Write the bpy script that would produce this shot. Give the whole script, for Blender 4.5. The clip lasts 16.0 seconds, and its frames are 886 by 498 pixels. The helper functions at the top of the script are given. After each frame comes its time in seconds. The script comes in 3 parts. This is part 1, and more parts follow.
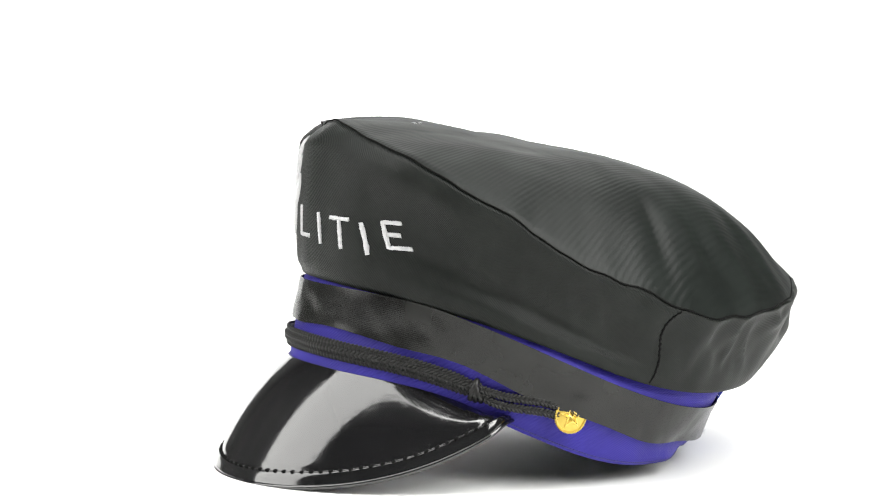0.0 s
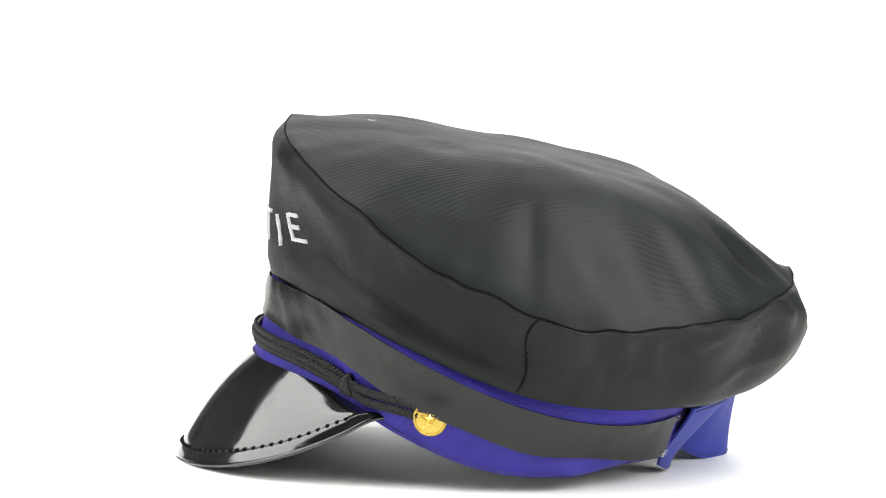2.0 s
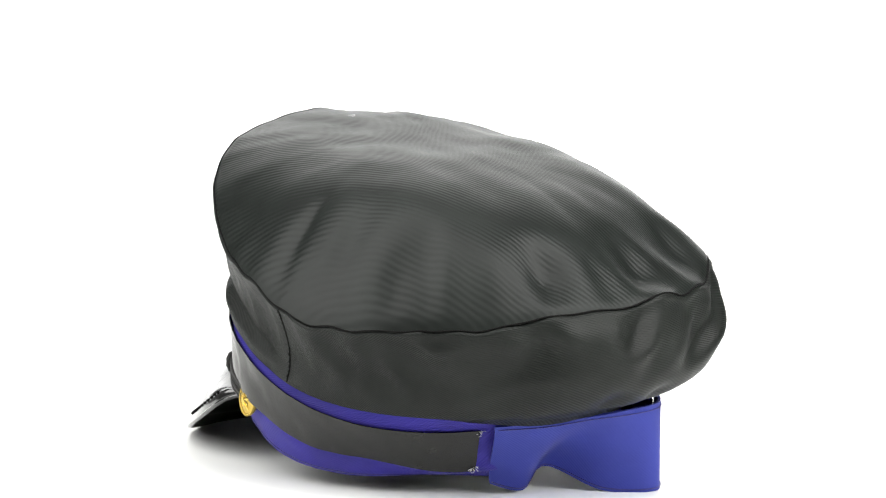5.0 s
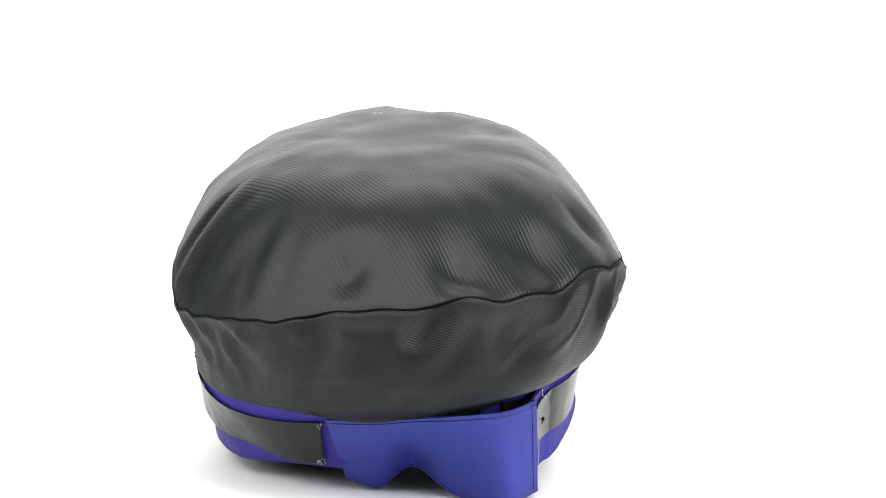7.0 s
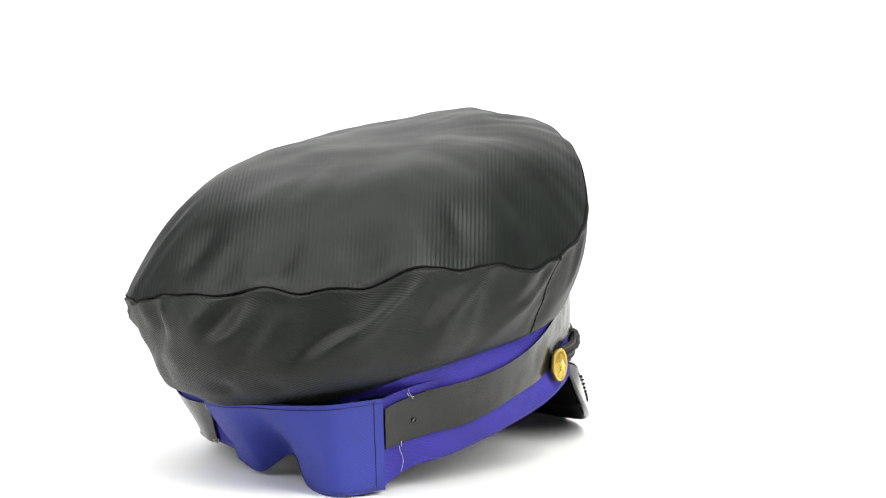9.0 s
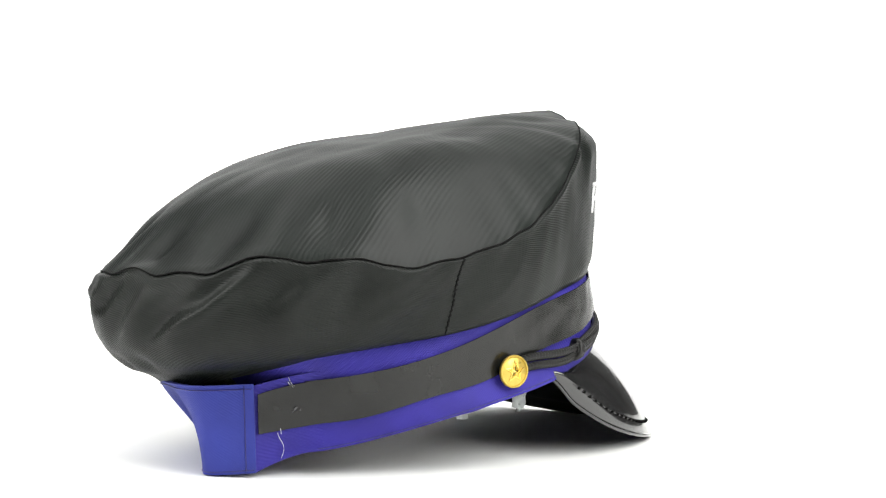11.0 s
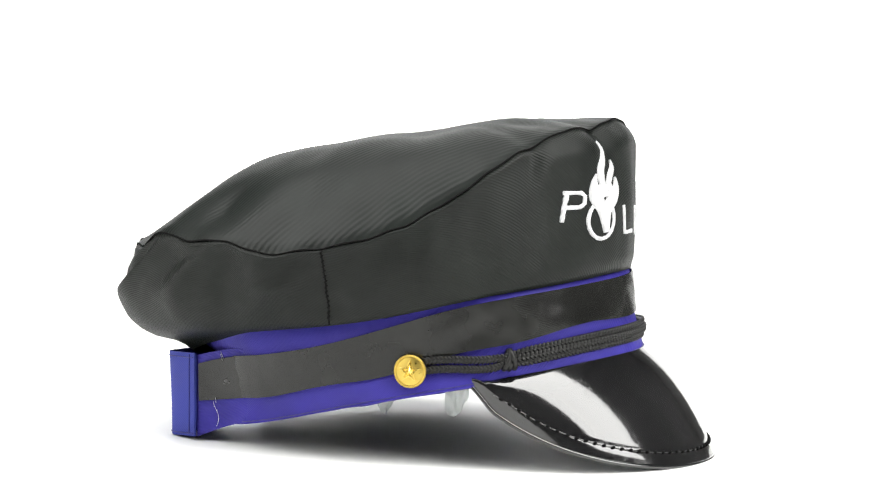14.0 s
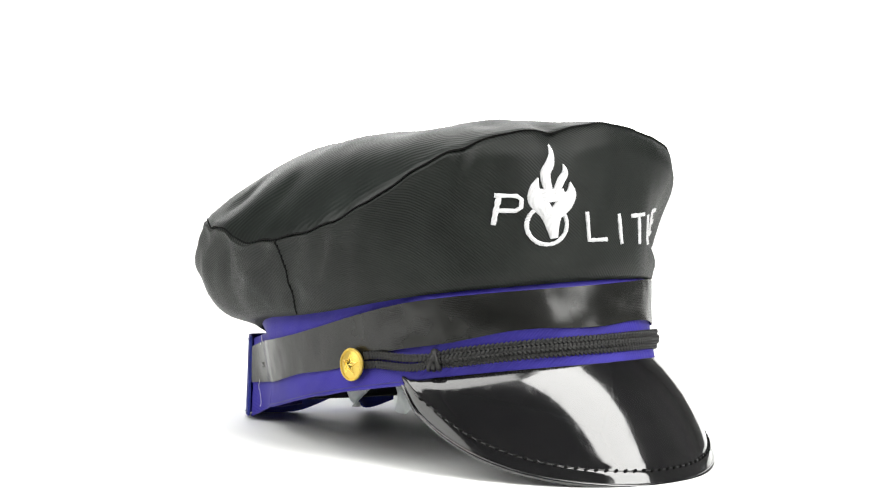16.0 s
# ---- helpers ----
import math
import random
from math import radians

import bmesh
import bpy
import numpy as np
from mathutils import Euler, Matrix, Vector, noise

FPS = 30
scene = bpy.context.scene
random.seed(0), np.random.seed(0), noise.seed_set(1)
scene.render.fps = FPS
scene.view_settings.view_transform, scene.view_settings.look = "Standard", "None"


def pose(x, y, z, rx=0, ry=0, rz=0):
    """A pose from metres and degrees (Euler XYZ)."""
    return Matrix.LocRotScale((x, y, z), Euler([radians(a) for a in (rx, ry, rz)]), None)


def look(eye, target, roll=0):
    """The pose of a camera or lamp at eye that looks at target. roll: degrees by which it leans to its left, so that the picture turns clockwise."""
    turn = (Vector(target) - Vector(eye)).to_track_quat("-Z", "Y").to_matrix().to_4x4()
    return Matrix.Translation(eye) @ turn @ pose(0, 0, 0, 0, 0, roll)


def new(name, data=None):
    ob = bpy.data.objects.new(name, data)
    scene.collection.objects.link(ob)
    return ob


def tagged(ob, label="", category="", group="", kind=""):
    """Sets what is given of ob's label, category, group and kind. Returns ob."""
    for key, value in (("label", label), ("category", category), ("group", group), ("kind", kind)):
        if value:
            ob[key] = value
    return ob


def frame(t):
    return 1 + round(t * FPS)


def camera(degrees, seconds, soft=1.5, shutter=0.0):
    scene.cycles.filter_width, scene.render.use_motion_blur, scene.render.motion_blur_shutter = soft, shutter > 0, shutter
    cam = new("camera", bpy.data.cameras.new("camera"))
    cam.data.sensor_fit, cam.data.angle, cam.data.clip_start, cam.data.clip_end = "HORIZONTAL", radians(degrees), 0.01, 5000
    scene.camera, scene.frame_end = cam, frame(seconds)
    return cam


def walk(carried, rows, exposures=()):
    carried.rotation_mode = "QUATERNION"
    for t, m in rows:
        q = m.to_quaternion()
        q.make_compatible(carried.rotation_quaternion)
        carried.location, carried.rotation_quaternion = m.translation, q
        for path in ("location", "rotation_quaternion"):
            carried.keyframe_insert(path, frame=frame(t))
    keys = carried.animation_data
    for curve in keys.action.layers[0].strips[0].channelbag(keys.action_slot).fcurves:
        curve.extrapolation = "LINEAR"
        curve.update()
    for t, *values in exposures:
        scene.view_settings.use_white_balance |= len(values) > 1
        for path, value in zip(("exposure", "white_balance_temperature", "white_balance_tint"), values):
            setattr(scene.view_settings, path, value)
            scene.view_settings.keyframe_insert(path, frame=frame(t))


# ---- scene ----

# ---- camera: a locked-off view of a turning table ----
EYE = Vector((0.0, -1.2097, 0.217))
PAN, TILT, ROLL = -0.00239, 0.10288, 1.185
AIM = EYE + Vector((math.sin(PAN) * math.cos(TILT), math.cos(PAN) * math.cos(TILT), -math.sin(TILT)))
cam = camera(18.906, 16.0, soft=1.15)
walk(cam, [(0.0, look(EYE, AIM, ROLL)), (16.0, look(EYE, AIM, ROLL))])

# ---- world and lights ----
world = bpy.data.worlds.new("studio_dark")
world.use_nodes = True
world.node_tree.nodes["Background"].inputs[0].default_value = (0.9, 0.95, 1.0, 1)
world.node_tree.nodes["Background"].inputs[1].default_value = 0.05
scene.world = world
scene.view_settings.exposure = 0.0


def softbox(name, eye, target, width, height, watts, color=(1.0, 0.995, 0.97)):
    lamp = bpy.data.lights.new(name, "AREA")
    lamp.shape, lamp.size, lamp.size_y, lamp.energy, lamp.color = "RECTANGLE", width, height, watts, color
    ob = new(name, lamp)
    ob.matrix_world = look(eye, target)
    return ob


softbox("softbox_left", (-0.75, -0.24, 0.93), (0, 0, 0.08), 0.82, 1.9, 25)
softbox("softbox_right", (0.64, -0.48, 0.88), (0, 0, 0.08), 0.62, 1.5, 29)
# added fill without a known source, brightens the far table and backdrop
softbox("added_fill_back", (0.0, 1.25, 1.5), (0, 1.1, 0.0), 1.6, 0.4, 9)


# ---- materials ----
class Mat:
    """A node material with a few shorthands."""

    def __init__(self, name, color, rough=0.6, metal=0.0):
        self.m = bpy.data.materials.new(name)
        self.m.use_nodes = True
        self.t = self.m.node_tree
        self.b = self.t.nodes["Principled BSDF"]
        self.b.inputs["Base Color"].default_value = (*color, 1)
        self.b.inputs["Roughness"].default_value = rough
        self.b.inputs["Metallic"].default_value = metal

    def node(self, kind, **values):
        n = self.t.nodes.new(kind)
        for k, v in values.items():
            n.inputs[k.replace("_", " ")].default_value = v
        return n

    def link(self, a, b):
        self.t.links.new(a, b)

    def coords(self, out="Object", rot=(0, 0, 0), scale=(1, 1, 1)):
        c = self.t.nodes.new("ShaderNodeTexCoord")
        p = self.node("ShaderNodeMapping", Rotation=rot, Scale=scale)
        self.link(c.outputs[out], p.inputs["Vector"])
        return p.outputs[0]

    def mottle(self, base, spread, scale, target="Base Color", detail=4.0):
        """Noise between base - spread and base + spread into a colour or a value."""
        n = self.node("ShaderNodeTexNoise", Scale=scale, Detail=detail)
        self.link(self.coords(), n.inputs["Vector"])
        r = self.t.nodes.new("ShaderNodeValToRGB")
        r.color_ramp.elements[0].position, r.color_ramp.elements[1].position = 0.3, 0.7
        for e, k in zip(r.color_ramp.elements, (1 - spread, 1 + spread)):
            e.color = (*[min(1, c * k) for c in base], 1)
        self.link(n.outputs["Fac"], r.inputs["Fac"])
        self.link(r.outputs["Color"], self.b.inputs[target])
        return r.outputs["Color"]

    def bump(self, height, strength, distance, normal=None):
        n = self.node("ShaderNodeBump", Strength=strength, Distance=distance)
        self.link(height, n.inputs["Height"])
        if normal:
            self.link(normal, n.inputs["Normal"])
        self.link(n.outputs[0], self.b.inputs["Normal"])
        return n.outputs[0]

    def ribs(self, period, angle, out="UV", distort=0.2):
        """Parallel ribs of a weave; period in metres."""
        w = self.node("ShaderNodeTexWave", Scale=1.0, Distortion=distort, Detail=2.0, Detail_Scale=0.6)
        k = 2 * math.pi / 20 / period
        self.link(self.coords(out, (0, 0, angle), (k, k, k)), w.inputs["Vector"])
        return w.outputs["Fac"]

    def noise(self, scale, detail=3.0):
        n = self.node("ShaderNodeTexNoise", Scale=scale, Detail=detail)
        self.link(self.coords(), n.inputs["Vector"])
        return n.outputs["Fac"]


def woven(name, color, period, angle, rough, spread=0.15, strength=0.5, sheen=0.2, spec=0.5, depth=0.0004, streak=None):
    """Cloth; streak is the turn across its ribs, along which the gloss is spread."""
    m = Mat(name, color, rough)
    if streak is not None:
        tangent = m.t.nodes.new("ShaderNodeTangent")
        tangent.direction_type = "UV_MAP"
        m.link(tangent.outputs[0], m.b.inputs["Tangent"])
        m.b.inputs["Anisotropic"].default_value = 0.75
        m.b.inputs["Anisotropic Rotation"].default_value = streak / math.tau
    m.mottle(color, spread, 45)
    m.mottle((rough,) * 3, 0.12, 22, "Roughness")
    n = m.bump(m.noise(90, 5), 0.15, 0.0012)
    m.bump(m.ribs(period, angle), strength, depth, n)
    m.b.inputs["Sheen Weight"].default_value = sheen
    m.b.inputs["Sheen Roughness"].default_value = 0.4
    m.b.inputs["Specular IOR Level"].default_value = spec
    return m.m


TWILL_SIDE = woven("black_twill", (0.0086, 0.0102, 0.0089), 0.0011, -0.85, 0.45, 0.25, 0.30, 0.0, 0.18)
TWILL_TOP = woven("black_ribbed_twill", (0.0094, 0.0115, 0.0102), 0.0018, -0.45, 0.40, 0.25, 0.17, 0.0, 0.18, streak=-0.45)
BLUE = woven("blue_twill", (0.030, 0.022, 0.235), 0.0012, 0.7, 0.6, 0.14, 0.35, 0.05, 0.25)
BLUE_STRAP = woven("blue_strap_cloth", (0.030, 0.040, 0.25), 0.0009, 0.9, 0.62, 0.1, 0.2, 0.05, 0.25)
RIBBON = woven("black_satin", (0.0090, 0.0092, 0.0084), 0.0008, 1.5708, 0.23, 0.5, 0.04, 0.0, 0.36)
LINING = woven("dark_lining", (0.012, 0.012, 0.014), 0.001, 0.4, 0.75)


def black_thread():
    m = Mat("black_thread", (0.004, 0.004, 0.004), 0.8)
    m.b.inputs["Specular IOR Level"].default_value = 0.1
    return m.m


THREAD = black_thread()
BLUE_THREAD = woven("blue_thread", (0.022, 0.018, 0.14), 0.0006, 0.7, 0.7)
CORD = woven("black_cord", (0.007, 0.0068, 0.0065), 0.0006, 0.7, 0.45, 0.3, 0.3, 0.0, 0.35)


def white_thread():
    m = Mat("white_embroidery", (0.82, 0.82, 0.82), 0.5)
    m.mottle((0.52, 0.52, 0.53), 0.12, 400)
    m.bump(m.ribs(0.0007, 0.25, distort=3.0), 0.45, 0.0004)
    m.b.inputs["Sheen Weight"].default_value = 0.3
    return m.m


def patent():
    m = Mat("black_patent", (0.006, 0.006, 0.0065), 0.12)
    m.mottle((0.13,) * 3, 0.35, 60, "Roughness", 6)
    n = m.bump(m.noise(55, 3), 0.42, 0.0016)
    m.bump(m.noise(260, 3), 0.05, 0.0004, n)
    m.b.inputs["Coat Weight"].default_value = 1.0
    m.b.inputs["Coat Roughness"].default_value = 0.07
    m.b.inputs["Coat IOR"].default_value = 1.6
    m.b.inputs["Specular IOR Level"].default_value = 0.3
    return m.m


def gold(name="gold_metal", color=(0.76, 0.57, 0.15), rough=0.22, grain=0.12):
    m = Mat(name, color, rough, 1.0)
    m.mottle((rough + 0.04,) * 3, 0.4, 500, "Roughness", 4)
    m.bump(m.noise(1500, 2), grain, 0.0002)
    return m.m


def clear_film():
    m = Mat("clear_film", (0.75, 0.78, 0.77), 0.3)
    m.b.inputs["Transmission Weight"].default_value = 0.75
    m.b.inputs["IOR"].default_value = 1.2
    return m.m


WHITE = white_thread()
PATENT = patent()
TRIM = Mat("grey_edge", (0.12, 0.12, 0.12), 0.35).m
GOLD = gold()
GOLD_FIELD = gold("stippled_gold_metal", (0.60, 0.44, 0.10), 0.38, 0.5)
FILM = clear_film()


def paper():
    m = Mat("white_paper", (0.88, 0.88, 0.87), 0.55)
    m.mottle((0.88, 0.885, 0.875), 0.015, 8)
    m.bump(m.noise(120, 3), 0.05, 0.0005)
    return m.m


# white cloth with emission added so the background stays pure white
def glow_cloth():
    m = Mat("glowing_white_cloth", (0.9, 0.9, 0.9), 0.8)
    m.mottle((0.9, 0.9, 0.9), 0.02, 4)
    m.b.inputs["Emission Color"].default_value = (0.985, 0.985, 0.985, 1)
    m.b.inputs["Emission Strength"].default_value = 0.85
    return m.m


def plaster():
    m = Mat("grey_plaster", (0.19, 0.19, 0.19), 0.9)
    m.mottle((0.19, 0.19, 0.187), 0.15, 3)
    return m.m


PAPER, GLOW_CLOTH, PLASTER = paper(), glow_cloth(), plaster()


# ---- mesh helpers ----
def finish(name, bm, material, smooth=True):
    me = bpy.data.meshes.new(name)
    bm.normal_update()
    bm.to_mesh(me)
    bm.free()
    if smooth:
        me.polygons.foreach_set("use_smooth", [True] * len(me.polygons))
    me.materials.append(material)
    return new(name, me)


def part(name, bm, material, parent, label="", smooth=True):
    ob = finish(name, bm, material, smooth)
    ob.parent = parent
    if label:
        tagged(ob, label)
    return ob


def sheet(f, us, vs, closed=False, bm=None, size=None):
    """A grid of f(u, v) with a metric UV map size(u, v)."""
    bm = bm or bmesh.new()
    uv = bm.loops.layers.uv.verify()
    rows = [[bm.verts.new(f(u, v)) for u in us] for v in vs]
    n = len(us)
    for j in range(len(vs) - 1):
        for i in range(n if closed else n - 1):
            k = (i + 1) % n
            face = bm.faces.new((rows[j][i], rows[j][k], rows[j + 1][k], rows[j + 1][i]))
            if size:
                du = us[1] - us[0]
                for loop, (a, b) in zip(face.loops, ((us[i], vs[j]), (us[i] + du, vs[j]), (us[i] + du, vs[j + 1]), (us[i], vs[j + 1]))):
                    loop[uv].uv = size(a, b)
    return bm


def slab(f, us, vs, thick, closed=False, size=None, heart=(0, -0.02, 0)):
    """A sheet with a thickness laid inwards, towards the heart of its thing."""
    bm = sheet(f, us, vs, closed, None, size)
    bm.normal_update()
    uv = bm.loops.layers.uv.verify()
    heart = Vector(heart)
    face0 = bm.faces[:]
    flip = sum(1 if fc.normal.dot(fc.calc_center_median() - heart) > 0 else -1 for fc in face0) < 0
    if flip:
        bmesh.ops.reverse_faces(bm, faces=face0)
        bm.normal_update()
    rim_edges = [e for e in bm.edges if e.is_boundary]
    twin = {v: bm.verts.new(v.co - v.normal * thick) for v in bm.verts[:]}
    for fc in face0:
        g = bm.faces.new([twin[v] for v in reversed(fc.verts)])
        for loop, old in zip(g.loops, reversed(fc.loops[:])):
            loop[uv].uv = old[uv].uv
    for e in rim_edges:
        e.smooth = False
        loop = e.link_loops[0]
        a, b = loop.vert, loop.link_loop_next.vert
        fc = bm.faces.new((b, a, twin[a], twin[b]))
        for lp in fc.loops:
            lp[uv].uv = loop[uv].uv
        bm.edges.get((twin[a], twin[b])).smooth = False
    return bm


def tube(points, radius, sides=8, closed=False, bm=None):
    """A round tube along points; radius may be a function of the index."""
    bm = bm or bmesh.new()
    pts = [Vector(p) for p in points]
    n = len(pts)
    rings = []
    up = Vector((0.02, 0.03, 1)).normalized()
    for i, p in enumerate(pts):
        a, b = (pts[i - 1], pts[(i + 1) % n]) if closed else (pts[max(i - 1, 0)], pts[min(i + 1, n - 1)])
        t = (b - a).normalized()
        s = t.cross(up)
        s = s.normalized() if s.length > 1e-4 else t.orthogonal().normalized()
        w = s.cross(t)
        r = radius(i) if callable(radius) else radius
        rings.append([bm.verts.new(p + r * (math.cos(k * math.tau / sides) * s + math.sin(k * math.tau / sides) * w)) for k in range(sides)])
    for i in range(n if closed else n - 1):
        a, b = rings[i], rings[(i + 1) % n]
        for k in range(sides):
            bm.faces.new((a[k], a[(k + 1) % sides], b[(k + 1) % sides], b[k]))
    if not closed:
        bm.faces.new(rings[0][::-1]), bm.faces.new(rings[-1])
    return bm


def bead(bm, m, rx, ry, rz, seg=6, rings=4):
    """A small ellipsoid at the pose m."""
    bmesh.ops.create_uvsphere(bm, u_segments=seg, v_segments=rings, radius=1, matrix=m @ Matrix.Diagonal((rx, ry, rz, 1)))


def span(a, b, n):
    return [a + (b - a) * i / (n - 1) for i in range(n)]


def ease(x, a, b):
    x = min(1, max(0, (x - a) / (b - a)))
    return x * x * (3 - 2 * x)


def glide(values, u):
    """A smooth curve through evenly spaced values, u from 0 to 1."""
    x = u * (len(values) - 1)
    i = min(int(x), len(values) - 2)
    f = x - i
    p = [values[min(max(i + k, 0), len(values) - 1)] for k in (-1, 0, 1, 2)]
    return 0.5 * (2 * p[1] + (p[2] - p[0]) * f + (2 * p[0] - 5 * p[1] + 4 * p[2] - p[3]) * f * f + (3 * p[1] - p[0] - 3 * p[2] + p[3]) * f**3)


# ---- the studio ----
def studio():
    bm = slab(lambda u, v: (u, v, 0), span(-1.1, 1.1, 12), span(-1.75, 1.64, 15), 0.004, heart=(0, 0, -5))
    ob = finish("ground", bm, PAPER)
    tagged(ob, "seamless white paper table top, brightly lit", "backdrop", kind="structure")
    # the backdrop glows by itself, in place of strong light falling on it
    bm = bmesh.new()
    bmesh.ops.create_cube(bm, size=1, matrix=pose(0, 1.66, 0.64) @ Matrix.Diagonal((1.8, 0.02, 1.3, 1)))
    ob = finish("backdrop", bm, GLOW_CLOTH, False)
    tagged(ob, "plain white cloth behind the table, with an added glow", "backdrop", kind="structure")
    for name, m, dims in (
        ("wall_south", pose(0, -1.86, 1.2), (3.8, 0.1, 2.6)),
        ("wall_north", pose(0, 1.95, 1.2), (3.8, 0.1, 2.6)),
        ("wall_east", pose(1.86, 0, 1.2), (0.1, 4.0, 2.6)),
        ("wall_west", pose(-1.86, 0, 1.2), (0.1, 4.0, 2.6)),
        ("ceiling", pose(0, 0, 2.55), (3.9, 4.1, 0.1)),
        ("floor", pose(0, 0, -0.11), (3.9, 4.1, 0.1)),
    ):
        bm = bmesh.new()
        bmesh.ops.create_cube(bm, size=1, matrix=m @ Matrix.Diagonal((*dims, 1)))
        tagged(finish(name, bm, PLASTER, False), "plain grey plaster of the studio", "wall", kind="structure")


studio()

# ---- the cap: rings round its axis, y forwards, x to the wearer's right, z from the table ----
TABLE = 0.2172


def harmonics(c):
    """c[0] + sum of cosines and sines of the turn from the front, in millimetres, as metres."""
    def f(th):
        return (c[0] + sum(c[2 * m - 1] * math.cos(m * th) + c[2 * m] * math.sin(m * th) for m in range(1, len(c) // 2 + 1))) / 1000
    return f


RIM = harmonics([104.93, -25.98, -0.13, 8.05, 2.04, -3.2, 0.01, 0.05, 1.27, 0.09, -0.27]), harmonics([-107.8, 35.35, -9.17, 10.82, 2.73, -3.02, -2.33, -1.81, 0.24, 0.29, 1.12])
HEM = harmonics([93.51, -15.67, -2.38, 10.09, -2.9, -1.31, -1.73, 1.95, 0.57, -0.42, -0.52]), harmonics([-156.28, 22.72, -7.63, 1.14, 3.01, -0.46, -0.36, -0.47, -0.31, 0.43, 0.2])
UPPER = harmonics([90.88, -4.81, -0.05, 5.1, 0.21, -0.38, -1.03, -1.12, 0.62]), harmonics([-160.73, 26.56, -6.6, 1.68, 2.75, -1.95, 0.15, -0.0, 0.27])
LOWER = harmonics([89.28, 1.68, -2.27, 6.88, 2.4, -0.36, -2.44, 0.26, 1.62]), harmonics([-179.92, 26.47, -6.33, 2.48, 1.71, -0.68, 0.22, -0.51, -0.13])
FOOT = harmonics([93.91, -3.73, -2.39, 13.19, -0.55, -1.44, 0.99, 2.56, 1.37]), harmonics([-192.78, 20.62, -6.08, 2.89, 0.1, -0.33, 2.27, -0.29, -0.59])
EDGE = harmonics([80.61, 36.29, -4.19, 9.64, 1.52, 4.2, -0.18, 1.96, -1.05]), harmonics([-166.5, -47.43, -7.5, -6.4, 4.74, 0.75, 0.99, 2.59, -1.22])


def hump(x, mid, width):
    return math.exp(-(((x - mid) / width) ** 2))


def pressed(raw, depth):
    """The band lies flatter at the wearer's front left."""
    return lambda th: raw(th) - depth * hump(th, 0.70, 0.42)


def foot_radius(th, raw=FOOT[0], near=LOWER[0]):
    return min(near(th) + 0.006 - 0.009 * ease(abs(th), 2.1, 2.7), max(near(th) - 0.004, raw(th)))


FOOT = pressed(foot_radius, 0.0065), lambda th, raw=FOOT[1]: max(-0.2160, raw(th))
UPPER = pressed(UPPER[0], 0.0070), UPPER[1]
LOWER = pressed(LOWER[0], 0.0080), LOWER[1]
FOOT = (lambda th, raw=FOOT[0]: raw(th) - 0.0055 * hump(th, 2.1, 0.42)), FOOT[1]
LOWER = (lambda th, raw=LOWER[0]: raw(th) + 0.005 * hump(th, 2.7, 0.3) - 0.0018 * hump(th, -1.15, 0.3)), LOWER[1]
UPPER = (lambda th, raw=UPPER[0]: raw(th) - 0.0020 * hump(th, -1.15, 0.3)), UPPER[1]


def drawn_in(raw, *humps):
    """A radius made smaller by humps (mid, width, depth)."""
    return lambda th: raw(th) - sum(d * hump(th, m, w) for m, w, d in humps)


UPPER = drawn_in(UPPER[0], (0.0, 0.35, -0.0013), (-0.5, 0.25, 0.0010), (-1.35, 0.40, 0.0020)), UPPER[1]
LOWER = drawn_in(LOWER[0], (0.18, 0.48, 0.0044), (-0.5, 0.3, 0.0014), (-1.35, 0.40, 0.0030), (1.4, 0.3, 0.0018)), LOWER[1]
FOOT = drawn_in(FOOT[0], (0.15, 0.55, 0.0052), (-0.42, 0.3, 0.0012), (0.75, 0.3, 0.0012), (-1.35, 0.40, 0.0030), (1.4, 0.3, 0.0018)), FOOT[1]


def hem_radius(th, raw=HEM[0]):
    return max(raw(th) + 0.0035 * hump(th, -2.68, 0.30), UPPER[0](th) + 0.0006)


HEM = hem_radius, HEM[1]


def ring(which, th, out=0.0, up=0.0):
    r, z = which
    k = r(th) + out
    return Vector((-k * math.sin(th), k * math.cos(th), z(th) + TABLE + up))


def outward(th):
    return Vector((-math.sin(th), math.cos(th), 0))


def back(th):
    """1 at the back of the cap, 0 at its front."""
    return 0.5 - 0.5 * math.cos(th)


def fold(th):
    """Puckers along the rim seam, deep at the back."""
    n = noise.noise(Vector((3.6 * math.sin(th), 3.6 * math.cos(th), 21)))
    m = noise.noise(Vector((8.5 * math.sin(th), 8.5 * math.cos(th), 33)))
    sharp = abs(n) ** 0.7 * (1 if n > 0 else -1)
    return (0.0055 * sharp + 0.0042 * m) * (0.26 + 0.74 * back(th) ** 1.5)


def wrinkle(th, s):
    n = noise.noise(Vector((3.2 * math.sin(th), 3.2 * math.cos(th), 1.3 * s)))
    m = noise.noise(Vector((7.5 * math.sin(th) + 5, 7.5 * math.cos(th), 2.1 * s + 3)))
    d = noise.noise(Vector((5.5 * math.sin(th) + 0.9 * s, 5.5 * math.cos(th) - 0.9 * s, 1.1 * s + 8)))
    crease = 0.5 - min(1, 3.2 * abs(d))
    return 0.0016 * n + 0.0012 * m * (0.5 + 0.5 * back(th)) + 0.0030 * crease * back(th) ** 2 * (1 - 0.6 * hump(around(th, -2.9), 0, 0.5)) * ease(s, 0.1, 0.5)


